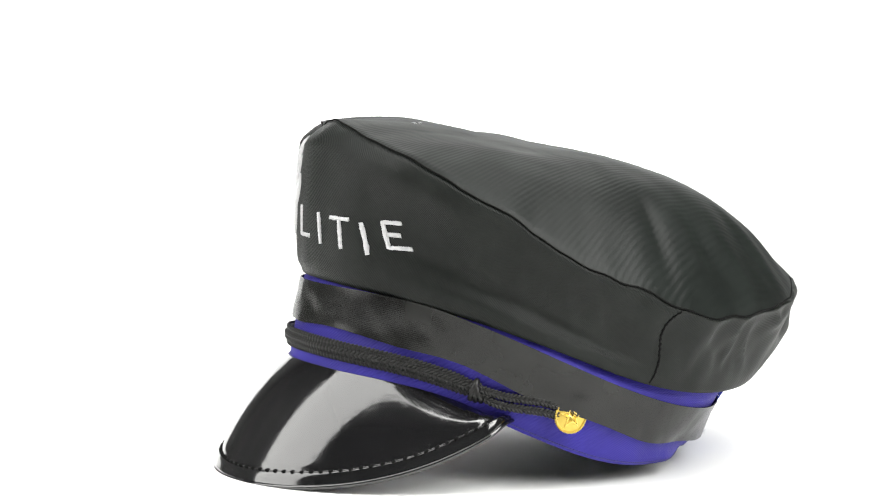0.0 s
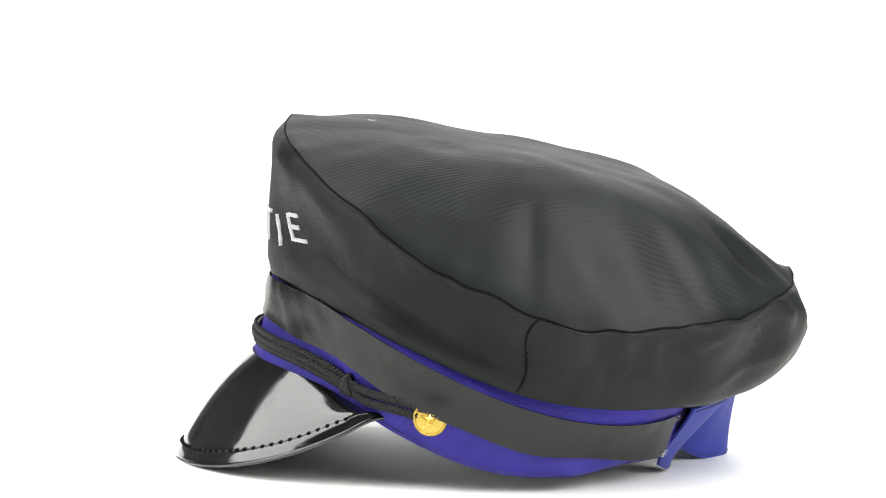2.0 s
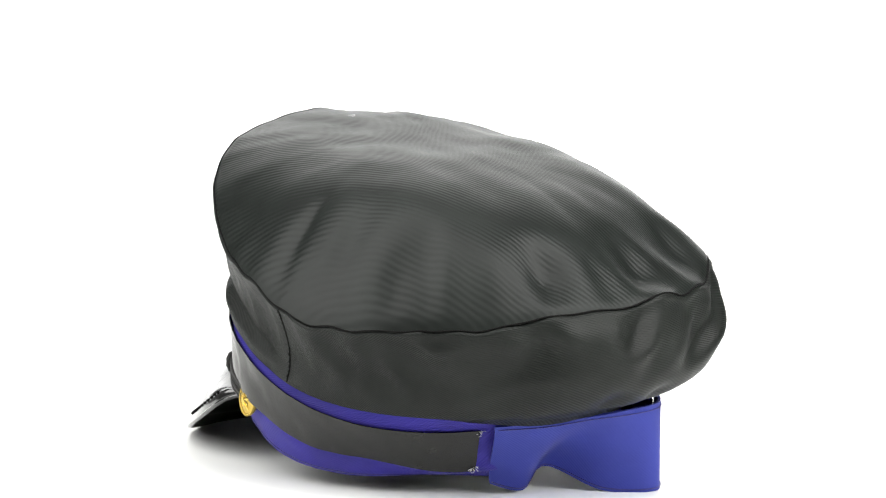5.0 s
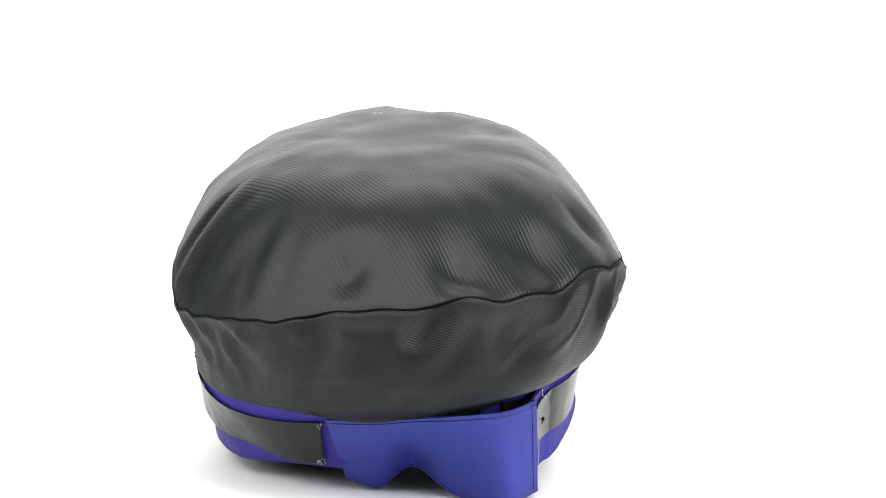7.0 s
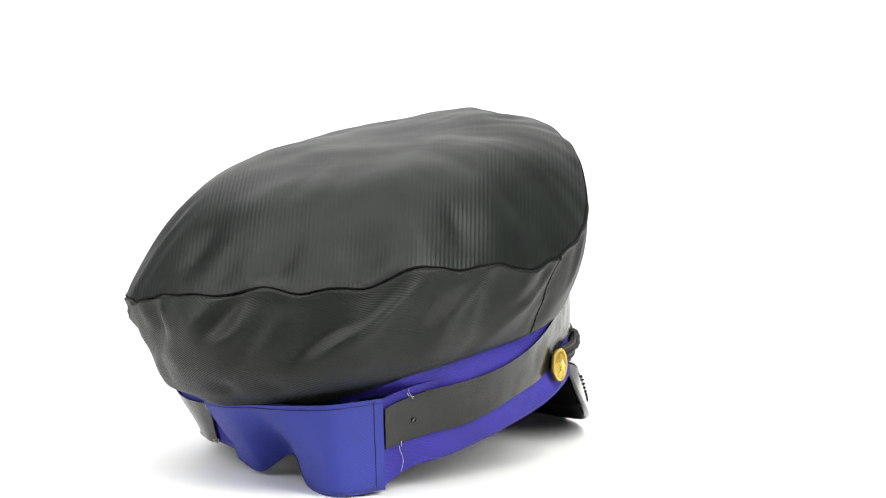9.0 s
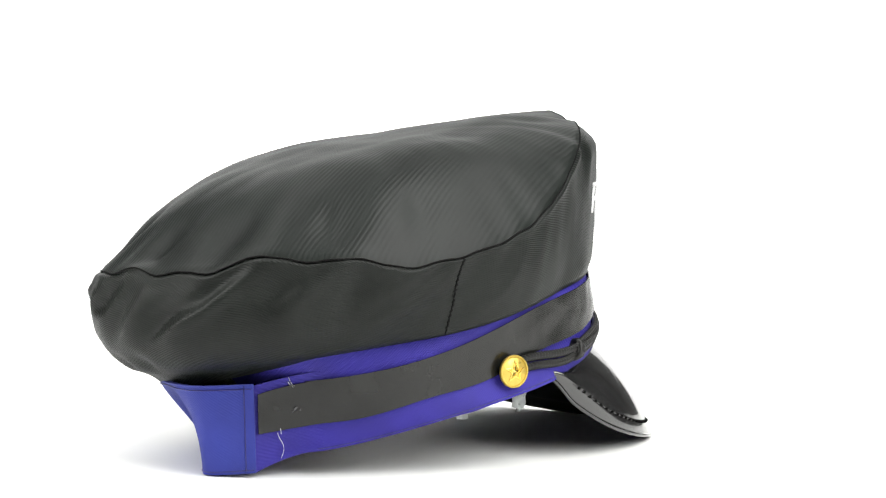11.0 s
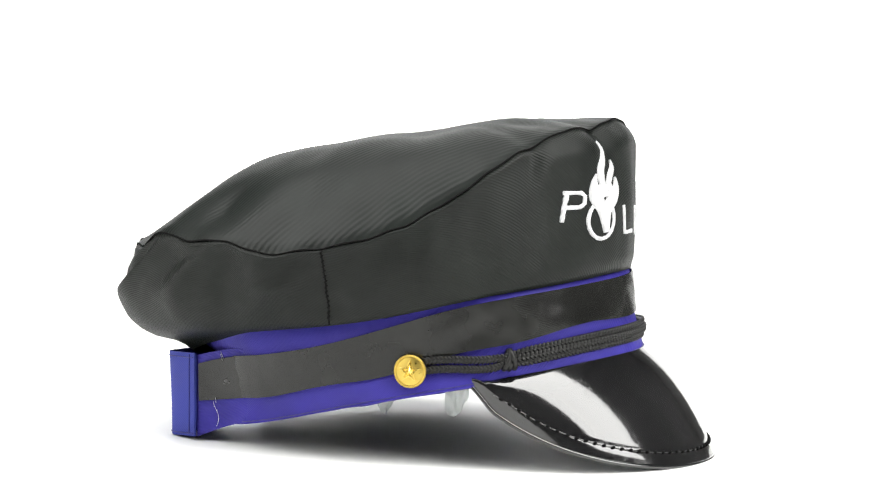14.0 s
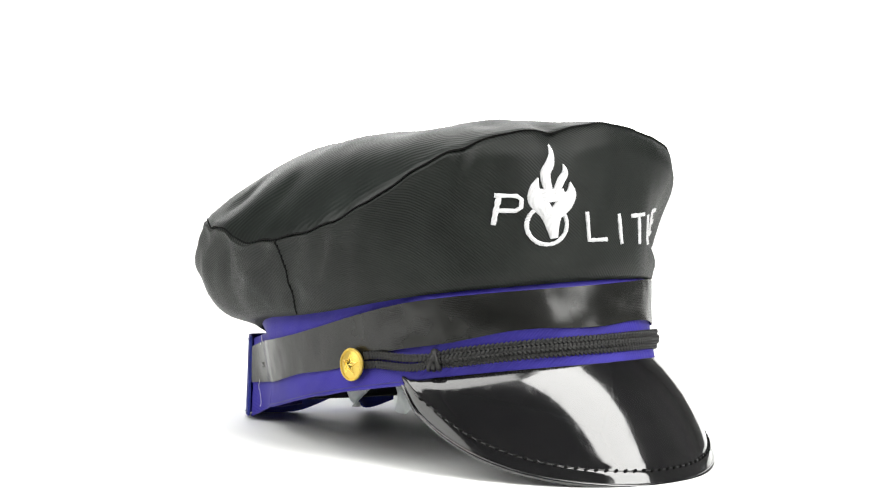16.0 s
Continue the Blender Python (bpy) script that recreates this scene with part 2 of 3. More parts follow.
def rim(th):
    """The seam between the side and the top panel."""
    p = ring(RIM, th)
    p.z += fold(th) * 0.8 - 0.0017 * hump(th, -0.36, 0.05) + 0.0016 * hump(th, -0.1, 0.18) - 0.0020 * hump(th, -0.82, 0.06)
    p.z -= 0.0052 * hump(around(th, -2.87), 0, 0.22) - 0.0026 * hump(around(th, -2.57), 0, 0.1)
    return p


def around(th, mid):
    return (th - mid + math.pi) % math.tau - math.pi


WALL_LOW = (0.0890, 0.0910, 0.0918, 0.0935, 0.0930, 0.0894, 0.0846, 0.0814, 0.0812)  # radius of the front, right to left
WALL_HIGH = (0.0900, 0.0910, 0.0920, 0.0922, 0.0918, 0.0910, 0.0930, 0.0926, 0.0922)


# single folds of the back: turn, lean, height, width, length, depth
CREASES = ((-2.68, 0.55, 0.66, 0.055, 0.28, 0.0036), (-3.06, 0.20, 0.76, 0.050, 0.20, 0.0042), (2.92, -0.15, 0.82, 0.045, 0.16, 0.0026),
           (-2.36, 0.40, 0.78, 0.045, 0.22, 0.0022), (2.55, -0.3, 0.72, 0.06, 0.22, 0.0022), (-2.05, 0.5, 0.5, 0.06, 0.35, 0.0014))


def crown(th, s):
    """The side of the crown, s = 0 at its lower fold, 1 at the rim."""
    p = ring(HEM, th).lerp(rim(th), s)
    puff = 0.0018 - 0.0065 * hump(th, 1.55, 0.55) - 0.0040 * hump(th, 2.45, 0.35) + 0.0036 * hump(around(th, 3.1), 0, 0.24)
    low = max(0.0, s) ** 0.62
    out = puff * 4 * s * (1 - s) + 0.0165 * hump(around(th, -2.84), 0, 0.54) * 4 * low * (1 - low)
    # the stiff upright front
    w = (1 - ease(abs(th), 0.75, 1.0)) * ease(s, 0, 0.1) * (1 - ease(s, 0.86, 1.0))
    if w > 0:
        u = (th + 1) / 2
        r = math.hypot(p.x, p.y)
        t = ease(s, 0.4, 0.85)
        out += w * (glide(WALL_LOW, u) * (1 - t) + glide(WALL_HIGH, u) * t - r - out)
    out += wrinkle(th, s) * (0.3 + 0.7 * min(1, 6 * s * (1 - s)))
    out -= 1.1 * fold(th + 0.12 * (1 - s)) * back(th) * s * (1 - s**6) * 1.6
    out -= (0.0022 * hump(th, -0.36, 0.06) + 0.0018 * hump(th, -0.82, 0.05)) * hump(s, 0.9, 0.14)
    # a long crease above the lower fold on the wearer's left
    lie = ease(th, 0.2, 0.7) * (1 - ease(th, 1.5, 2.0))
    out += lie * (0.0022 * hump(s, 0.14, 0.09) - 0.0020 * hump(s, 0.36 - 0.08 * th, 0.07))
    for mid in (3.12, -2.99):
        out -= 0.004 * hump(around(th, mid), 0, 0.045) * hump(s, 0.13, 0.08)
    for mid, lean, s0, wide, tall, deep in CREASES:
        across = around(th, mid) - lean * (s - s0)
        k = hump(s, s0, tall)
        out += deep * k * (hump(across, 0, wide) - 0.8 * hump(across, -1.7 * wide, wide))
    # the cloth turns in at the seam
    out += 0.0006 * hump(s, 0.955, 0.03) - 0.0012 * ease(s, 0.965, 1.0)
    return p + outward(th) * out


def on_crown(x, z, lift=0.0):
    """The point of the crown's front at x and height z, lifted off the cloth."""
    th, s = -math.asin(max(-0.95, min(0.95, x / 0.09))), 0.4
    for _ in range(12):
        p = crown(th, s)
        e = 1e-3
        a, b = (crown(th + e, s) - p) / e, (crown(th, s + e) - p) / e
        det = a.x * b.z - a.z * b.x
        dx, dz = x - p.x, z - p.z
        th += (dx * b.z - dz * b.x) / det
        s += (a.x * dz - a.z * dx) / det
    n = a.cross(b).normalized()
    n = n if n.dot(outward(th)) > 0 else -n
    return crown(th, s) + n * lift


# dents of the top panel along its rear seam: turn, width, place, length, depth
DENTS = ((2.90, 0.075, 0.86, 0.09, 0.0050), (-3.02, 0.06, 0.88, 0.07, 0.0040), (-2.70, 0.08, 0.85, 0.10, 0.0052), (-2.35, 0.09, 0.86, 0.10, 0.0042),
         (2.45, 0.07, 0.84, 0.10, 0.0040), (2.12, 0.06, 0.87, 0.09, 0.0034), (1.85, 0.05, 0.85, 0.11, 0.0026), (-1.95, 0.10, 0.88, 0.09, 0.0026),
         (-1.2, 0.25, 0.55, 0.14, 0.0022), (-0.62, 0.10, 0.80, 0.12, 0.0016))


def top(th, k):
    """The top panel, k = 0 at its middle, 1 at the rim."""
    r = rim(th)
    p = Vector((0.004, -0.027, 0)).lerp(r, k)
    x, y = -p.x / 0.1, p.y / 0.1
    dome = 0.14443 + 0.01444 * y - 0.00385 * y * y + 0.00131 * y**3 - 0.00775 * x - 0.00258 * x * y - 0.00054 * x * x * y
    w = k ** (3.7 + 1.2 * hump(th, 2.05, 0.7))
    p.z = dome * (1 - w) + r.z * w
    b = back(th)
    p.z += 0.0017 * noise.noise(Vector((p.x * 24, p.y * 24, 4))) * (1 - k**6)
    p.z += 0.0008 * noise.noise(Vector((p.x * 60, p.y * 45, 14))) * (1 - k**6)
    p.z += 0.0040 * noise.noise(Vector((11 * math.sin(th), 11 * math.cos(th), 2 * k + 5))) * b**4 * ease(k, 0.72, 0.93) * (1 - k**14)
    for mid, wide, at, tall, deep in DENTS:
        p.z -= deep * hump(around(th, mid), 0, wide) * hump(k, at, tall) * (1 - k**14)
    edge = ease(k, 0.55, 0.9) * (1 - k**14)
    p.z -= 1.0 * fold(th) * edge * (0.12 + 0.88 * b**2)
    p.z += 0.0002 * hump(k, 0.972, 0.015)
    return p - outward(th) * 0.0005 * ease(k, 0.982, 1.0)


def band_at(th, v):
    """The head band, v = 0 at the ribbon's upper edge, 1 at its lower edge, 2 at the band's lower edge."""
    if v <= 1:
        return ring(UPPER, th).lerp(ring(LOWER, th), v)
    return ring(LOWER, th).lerp(ring(FOOT, th), v - 1)


LINT = (-0.0034, 0.047, 0.1515)
ENDS = (-2.84, 2.94)  # where the band ends beside the gap at the back


def stitches(parent, path, pitch, length, radius, material, name="stitch", tilt=0.5):
    """Short thread stitches along a path of points."""
    me = None
    pts = [Vector(p) for p in path]
    run = 0.0
    for a, b in zip(pts, pts[1:]):
        run += (b - a).length
        if run < pitch:
            continue
        run = 0.0
        t = (b - a).normalized()
        if me is None:
            bm = bmesh.new()
            bead(bm, Matrix(), length / 2, radius, radius)
            ob = part(name, bm, material, parent)
            me = ob.data
        else:
            ob = new(name, me)
            ob.parent = parent
        ob.matrix_basis = Matrix.Translation(b) @ t.to_track_quat("X", "Z").to_matrix().to_4x4() @ pose(0, 0, 0, 0, 0, random.uniform(-9, 9) + math.degrees(tilt))


def letters(cap):
    """Thin embroidered capitals and the white flame over the ring."""
    def stroke(bm, pts, width, lift=0.0007):
        pts = [Vector(p) for p in pts]
        fine = []
        for a, b in zip(pts, pts[1:]):
            n = max(2, int((b - a).length / 0.0012))
            fine += [a.lerp(b, i / n) for i in range(n)]
        fine.append(pts[-1])
        rows = []
        for i, p in enumerate(fine):
            t = (fine[min(i + 1, len(fine) - 1)] - fine[max(i - 1, 0)]).normalized()
            w = Vector((-t.y, t.x)) * width / 2 * (1 + random.uniform(-0.17, 0.17))
            rows.append([bm.verts.new(on_crown(q.x, q.y, h)) for q, h in ((p - w, -0.0003), (p - w * 0.8, lift), (p + w * 0.8, lift), (p + w, -0.0003))])
        uv = bm.loops.layers.uv.verify()
        for i, (a, b) in enumerate(zip(rows, rows[1:])):
            for k in range(3):
                f = bm.faces.new((a[k], a[k + 1], b[k + 1], b[k]))
                for loop, q in zip(f.loops, ((k, i), (k + 1, i), (k + 1, i + 1), (k, i + 1))):
                    loop[uv].uv = (q[0] * 0.0006, q[1] * 0.0012)
        for r in (rows[0], rows[-1]):
            bm.faces.new(r)

    glyphs = {
        "P": [[(0, 0), (0.12, 1)], [(0.0, 0.97), (0.52, 0.97), (0.66, 0.86), (0.66, 0.6), (0.52, 0.48), (0.06, 0.48)]],
        "L": [[(0, 1), (0.1, 0.06), (0.85, 0.06)]],
        "I": [[(0, 1), (0.18, 0)]],
        "T": [[(-0.42, 0.95), (0.42, 0.95)], [(0.02, 0.9), (0.12, 0)]],
        "E": [[(0.62, 0.96), (0, 0.96), (0.08, 0.05), (0.78, 0.05)], [(0.04, 0.52), (0.52, 0.52)]],
    }
    spots = (("P", 0.0560, 0.1094, 0.0133), ("L", 0.0185, 0.1018, 0.0133), ("I", -0.0004, 0.1000, 0.0135),
             ("T", -0.0155, 0.0990, 0.0137), ("I", -0.0268, 0.0975, 0.0137), ("E", -0.0357, 0.1005, 0.0120))
    for ch, x, z, size in spots:
        bm = bmesh.new()
        for line in glyphs[ch]:
            stroke(bm, [(x - a * size, z + b * size) for a, b in line], 0.0019)
        bmesh.ops.recalc_face_normals(bm, faces=bm.faces[:])
        part("letter", bm, WHITE, cap, "white embroidered capital " + ch)
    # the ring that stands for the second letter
    bm = bmesh.new()
    cx, cz, rx, rz = 0.0368, 0.1098, 0.0082, 0.0086
    stroke(bm, [(cx - rx * math.sin(a), cz + rz * math.cos(a)) for a in span(0.75, math.tau - 0.75, 40)], 0.0018)
    part("letter", bm, WHITE, cap, "white embroidered ring for the letter O")
    # flame tongues and a plain body, as filled shapes
    def tongue(axis, widths):
        bm = bmesh.new()
        stroke_pts = [Vector((glide([q[0] for q in axis], u), glide([q[1] for q in axis], u))) for u in span(0, 1, 15)]
        rows = []
        for i, p in enumerate(stroke_pts):
            t = (stroke_pts[min(i + 1, 14)] - stroke_pts[max(i - 1, 0)]).normalized()
            w = Vector((-t.y, t.x)) * max(0.0002, glide(widths, i / 14)) / 2
            rows.append([bm.verts.new(on_crown(q.x, q.y, h)) for q, h in ((p - w, -0.0003), (p - w * 0.85, 0.0008), (p, 0.0009), (p + w * 0.85, 0.0008), (p + w, -0.0003))])
        uv = bm.loops.layers.uv.verify()
        for i, (a, b) in enumerate(zip(rows, rows[1:])):
            for k in range(4):
                f = bm.faces.new((a[k], a[k + 1], b[k + 1], b[k]))
                for loop, q in zip(f.loops, ((k, i), (k + 1, i), (k + 1, i + 1), (k, i + 1))):
                    loop[uv].uv = (q[0] * 0.001, q[1] * 0.001)
        bmesh.ops.recalc_face_normals(bm, faces=bm.faces[:])
        return bm

    x0, z0 = 0.0355, 0.1225
    for axis, widths in (
        (((x0 + 0.0005, z0 + 0.0005), (x0 + 0.0022, z0 + 0.009), (x0 - 0.0005, z0 + 0.0145), (x0 - 0.0022, z0 + 0.0215)), (0.0035, 0.0048, 0.0042, 0.0004)),
        (((x0 - 0.0018, z0 + 0.0005), (x0 - 0.0045, z0 + 0.006), (x0 - 0.0068, z0 + 0.0098), (x0 - 0.0062, z0 + 0.0135)), (0.003, 0.0036, 0.0028, 0.0004)),
        (((x0 + 0.001, z0 - 0.008), (x0 + 0.0055, z0 - 0.002), (x0 + 0.0068, z0 + 0.003), (x0 + 0.0055, z0 + 0.0078)), (0.006, 0.008, 0.0046, 0.0005)),
        (((x0 - 0.002, z0 - 0.008), (x0 - 0.0065, z0 - 0.003), (x0 - 0.0092, z0 + 0.001), (x0 - 0.0088, z0 + 0.0058)), (0.006, 0.0078, 0.005, 0.0005)),
        (((x0, z0 + 0.003), (x0, z0 - 0.001), (x0 - 0.0002, z0 - 0.0028)), (0.012, 0.0155, 0.0165)),
        (((x0 - 0.0002, z0 - 0.0052), (x0 - 0.0005, z0 - 0.010), (x0 - 0.001, z0 - 0.0145), (x0 - 0.0016, z0 - 0.0185)), (0.0155, 0.0085, 0.0054, 0.0034)),
    ):
        part("flame_tongue", tongue(axis, widths), WHITE, cap, "white embroidered flame shape")


def button(parent, th, p, n):
    """A gold domed button with a roped edge and a raised star."""
    m = Matrix.Translation(p) @ n.to_track_quat("Z", "Y").to_matrix().to_4x4()
    bm = bmesh.new()
    prof = [(0.0001, 0.0031), (0.002, 0.00305), (0.004, 0.0028), (0.0056, 0.0023), (0.0062, 0.0021), (0.0072, 0.0022), (0.0073, 0.0012), (0.0066, 0.0002), (0.003, -0.0012), (0.0001, -0.0015)]
    sheet(lambda a, k: Vector((prof[k][0] * math.cos(a), prof[k][0] * math.sin(a), prof[k][1])), [i * math.tau / 40 for i in range(40)], list(range(len(prof))), True, bm)
    for i in range(52):
        a = i * math.tau / 52
        bead(bm, pose(0.0068 * math.cos(a), 0.0068 * math.sin(a), 0.0021, 0, 0, math.degrees(a) + 35), 0.0008, 0.00045, 0.0006)
    bmesh.ops.recalc_face_normals(bm, faces=bm.faces[:])
    ob = part("button", bm, GOLD_FIELD, parent, "gold domed metal button with a roped edge")
    ob.matrix_basis = m
    bm = bmesh.new()
    def point(i, size, lift):
        r = size if i % 2 == 0 else size * 0.42
        a = i * math.tau / 10 + math.pi / 2
        return Vector((r * math.cos(a), r * math.sin(a), 0.0031 - 0.0008 * (r / 0.0056) ** 2 + lift))

    # a raised outline with a hollow, and a small faceted star in it
    rows = [[bm.verts.new(point(i, size, lift)) for i in range(10)] for size, lift in ((0.0056, -0.0004), (0.0052, 0.0005), (0.0043, 0.0005), (0.0038, 0.0))]
    for a, b in zip(rows, rows[1:]):
        for i in range(10):
            bm.faces.new((a[i], a[(i + 1) % 10], b[(i + 1) % 10], b[i]))
    c = bm.verts.new((0, 0, 0.0042))
    small = [bm.verts.new(point(i, 0.0032, 0.0)) for i in range(10)]
    for i in range(10):
        bm.faces.new((c, small[i], small[(i + 1) % 10]))
    star = part("star", bm, GOLD, ob, "raised five-pointed star", False)
    return ob


def cord(cap):
    """Braided strands over the front of the band, two knots and two buttons."""
    def lane(th, row, lift=0.0024):
        v = 1.42 + 0.03 * math.cos(th)
        ends = ease(abs(th), 1.0, 1.38)
        v -= 0.38 * ends
        p = band_at(th, v)
        return p + outward(th) * lift + Vector((0, 0, row))

    def strand(a, b, row, name, fat=0.0014, lift=0.0024, squeeze=True):
        bm = bmesh.new()
        n = 90
        pts = [lane(th, row * (1 - 0.35 * hump(abs(th), 0.93, 0.06)) if squeeze else row, lift) for th in span(a, b, n)]
        tube(pts, fat * 0.72, 6, False, bm)
        run, gap = 0.0, 0.0017
        for p, q in zip(pts, pts[1:]):
            run += (q - p).length
            if run < gap:
                continue
            run -= gap
            t = (q - p).normalized()
            o = Vector((p.x, p.y + 0.01, 0)).normalized()
            w = o.cross(t).normalized()
            frame3 = Matrix((t, w, o)).transposed().to_4x4()
            for s in (-1, 1):
                bead(bm, Matrix.Translation(p + w * s * fat * 0.46 + o * fat * 0.34) @ frame3 @ pose(0, 0, 0, 0, 0, 38 * s), 0.0017, 0.00078, 0.00095)
        part(name, bm, CORD, cap, "black braided cord strand")

    for row in (-0.0021, 0.0021):
        strand(-0.93, -1.36, row, "cord_strand", 0.0019)
        strand(0.93, 1.36, row, "cord_strand", 0.0019)
    for row, lift in ((-0.0026, 0.0015), (0.0, 0.0024), (0.0026, 0.0015)):
        strand(-0.93, 0.93, row, "cord_strand", 0.0017, lift)
    for s in (-1, 1):
        bm = bmesh.new()
        th = 0.93 * s
        o = outward(th)
        t = Vector((0, 0, 1)).cross(o)
        f = Matrix((o, Vector((0, 0, 1)), t)).transposed().to_4x4()
        for d, tilt in ((-0.012, 20), (0.012, -18), (0.0, 3)):
            m = Matrix.Translation(lane(th + d, 0, 0.0020)) @ f @ pose(0, 0, 0, tilt, 0, 0)
            pts = [m @ Vector((0.0027 * math.cos(a), 0.0040 * math.sin(a), 0)) for a in [i * math.tau / 22 for i in range(22)]]
            tube(pts, lambda i: 0.0011 + 0.0003 * (i % 2), 7, True, bm)
        for i in range(16):
            a = i * math.tau / 16
            p = lane(th, 0, 0.0038) + Vector((0, 0, 0.0036 * math.sin(a))) + t * 0.0022 * math.cos(a) - o * 0.0012 * abs(math.sin(a))
            bead(bm, Matrix.Translation(p) @ f @ pose(0, 0, 0, 40 * (-1) ** i, 0, 0), 0.0008, 0.0013, 0.0007)
        part("knot", bm, CORD, cap, "knotted black braided cord")


def cap_thing():
    cap = tagged(new("peaked_cap"), "black twill peaked costume cap with blue band and white lettering", "cap")
    turn = [-math.pi + math.tau * i / 240 for i in range(240)]
    full = 0.1
    # crown
    levels = [-0.10, -0.05, -0.02] + span(0, 0.94, 25) + [0.955, 0.968, 0.98, 0.99, 1.0]

    def side(th, s):
        if s < 0:
            p = crown(th, 0)
            return p - outward(th) * (-s * 0.09) + Vector((0, 0, 0.0015 * math.sin(-s * 20) + 0.068 * s * hump(around(th, -3.1), 0, 0.62)))
        return crown(th, s)

    bm = slab(side, turn, levels, 0.0008, True, lambda a, b: (a * full, b * 0.065))
    part("crown_side", bm, TWILL_SIDE, cap, "black twill crown side, softly creased")
    bm = slab(lambda th, k: top(th, k), turn, [0.0006, 0.02] + span(0.05, 0.95, 34) + [0.962, 0.974, 0.984, 0.992, 1.0], 0.0008, True,
              lambda a, b: tuple(top(a, b).xy))
    bmesh.ops.holes_fill(bm, edges=[e for e in bm.edges if e.is_boundary], sides=500)
    bmesh.ops.recalc_face_normals(bm, faces=bm.faces[:])
    part("crown_top", bm, TWILL_TOP, cap, "black ribbed twill top panel, domed and slightly dented")
    bm = tube([rim(th) - outward(th) * 0.0005 for th in turn], 0.0004, 6, True)
    part("rim_seam", bm, THREAD, cap, "dark sewn seam round the top panel")
    # upright seams at both sides of the crown
    for mid, lean, wave in ((1.866, 0.067, 0.02), (-1.835, 0.043, 0.004)):
        path = [crown(mid + lean * (s - 0.5) + wave * math.sin(6 * s), s) - outward(mid) * 0.0001 for s in span(0.02, 0.99, 60)]
        seam = part("side_seam", tube(path, 0.00045, 6), THREAD, cap, "dark upright seam with loose stitches")
        stitches(seam, path[2:-2], 0.0022, 0.0026, 0.0006, THREAD, tilt=0.7)
    # blue band
    arc = span(ENDS[0], ENDS[1], 200)

    def blue(th, v):
        p = band_at(th, v) if v >= 0 else ring(UPPER, th) + (ring(HEM, th, -0.006, 0.004) - ring(UPPER, th)) * min(1, -v)
        return p + outward(th) * (0.0004 * noise.noise(Vector((9 * th, 4 * v, 2))))

    bm = slab(blue, arc, [-1.0, -0.6, -0.3] + span(0, 1.96, 16) + [2.0, 2.03], 0.0016, False, lambda a, b: (a * 0.09, -b * 0.02))
    part("band", bm, BLUE, cap, "blue twill head band, open at the back")
    path = [band_at(th, 1.93) + outward(th) * 0.0003 for th in arc]
    part("band_seam", tube(path, 0.00022, 5), BLUE_THREAD, cap)
    # inner sweat band that closes the inside
    def lining(th, v):
        q = band_at(th, max(0, v)) if v >= 0 else ring(UPPER, th).lerp(ring(HEM, th, -0.004, 0.014), -v)
        return q - outward(th) * (0.004 + 0.009 * hump(around(th, 3.05), 0, 0.5) * ease(v, -0.5, 0.2))

    bm = slab(lining, [-math.pi + math.tau * i / 120 for i in range(120)], span(-1, 1.7, 12), 0.001, True, lambda a, b: (a * 0.09, b * 0.02))
    part("sweatband", bm, LINING, cap, "dark inner lining")

    # black ribbon
    def satin(th, v):
        p = band_at(th, v)
        lift = 0.0016 + 0.0022 * hump(th, 1.46, 0.22) * ease(v, 0.25, 0.95)
        lift += 0.0005 * noise.noise(Vector((6 * th, 2 * v, 11))) + 0.0003 * noise.noise(Vector((19 * th, 2.5 * v, 4)))
        drop = 0.0008 * math.sin(9 * th) * ease(v, 0.6, 1)
        return p + outward(th) * lift + Vector((0, 0, drop))

    bm = slab(satin, span(ENDS[0] + 0.1, ENDS[1] - 0.18, 190), span(0, 1, 10), 0.0004, False, lambda a, b: (a * 0.09, b * 0.02))
    part("ribbon", bm, RIBBON, cap, "black satin ribbon round the blue band")
    # frayed white threads at the ribbon's torn end
    bm = bmesh.new()
    for i in range(14):
        v = random.choice((0.06, 0.1, 0.85, 0.92, 0.98)) + random.uniform(-0.05, 0.05)
        th = ENDS[1] - 0.18 + random.uniform(-0.03, 0.02)
        p = band_at(th, v) + outward(th) * 0.002
        tube([p, p + Vector((random.uniform(-1, 1), random.uniform(-1, 1), random.uniform(-1, 1))) * 0.0008, p + Vector((random.uniform(-1, 1), random.uniform(-1, 1), random.uniform(-1, 1))) * 0.0016], 0.00014, 4, False, bm)
    part("frayed_threads", bm, WHITE, cap, "frayed pale threads at the ribbon's end")
    # peak
    def peak(th, s):
        k = ease(abs(th), 1.0, 1.2)
        a = ring(FOOT, th, 0.0006 - 0.005 * k, 0.0014 + 0.003 * k)
        b = ring(EDGE, th)
        b = b.lerp(a, k)
        p = a.lerp(b, s)
        far = (1 - s) * (b - a).length
        p += (outward(th) * 0.6 + Vector((0, 0, 0.8))) * 0.0038 * 4 * s * (1 - s) * (1 - k)
        return p + Vector((0, 0, 1)) * (0.0005 * hump(far, 0.0030, 0.0022) - 0.0007 * hump(far, 0.0064, 0.0012)) * (1 - k)

    arc = span(-1.2, 1.2, 120)
    bm = slab(peak, arc, span(0, 0.80, 14) + span(0.815, 1, 22), 0.0018, False, lambda a, b: (a * 0.1, b * 0.06))
    visor = part("peak", bm, PATENT, cap, "glossy black patent peak")
    edge = [peak(th, 1.0) for th in span(-1.16, 1.16, 120)]
    bm = tube([p + Vector((0, 0, -0.0006)) for p in edge], 0.0010, 8)
    part("edge_binding", bm, PATENT, visor, "glossy rounded edge")
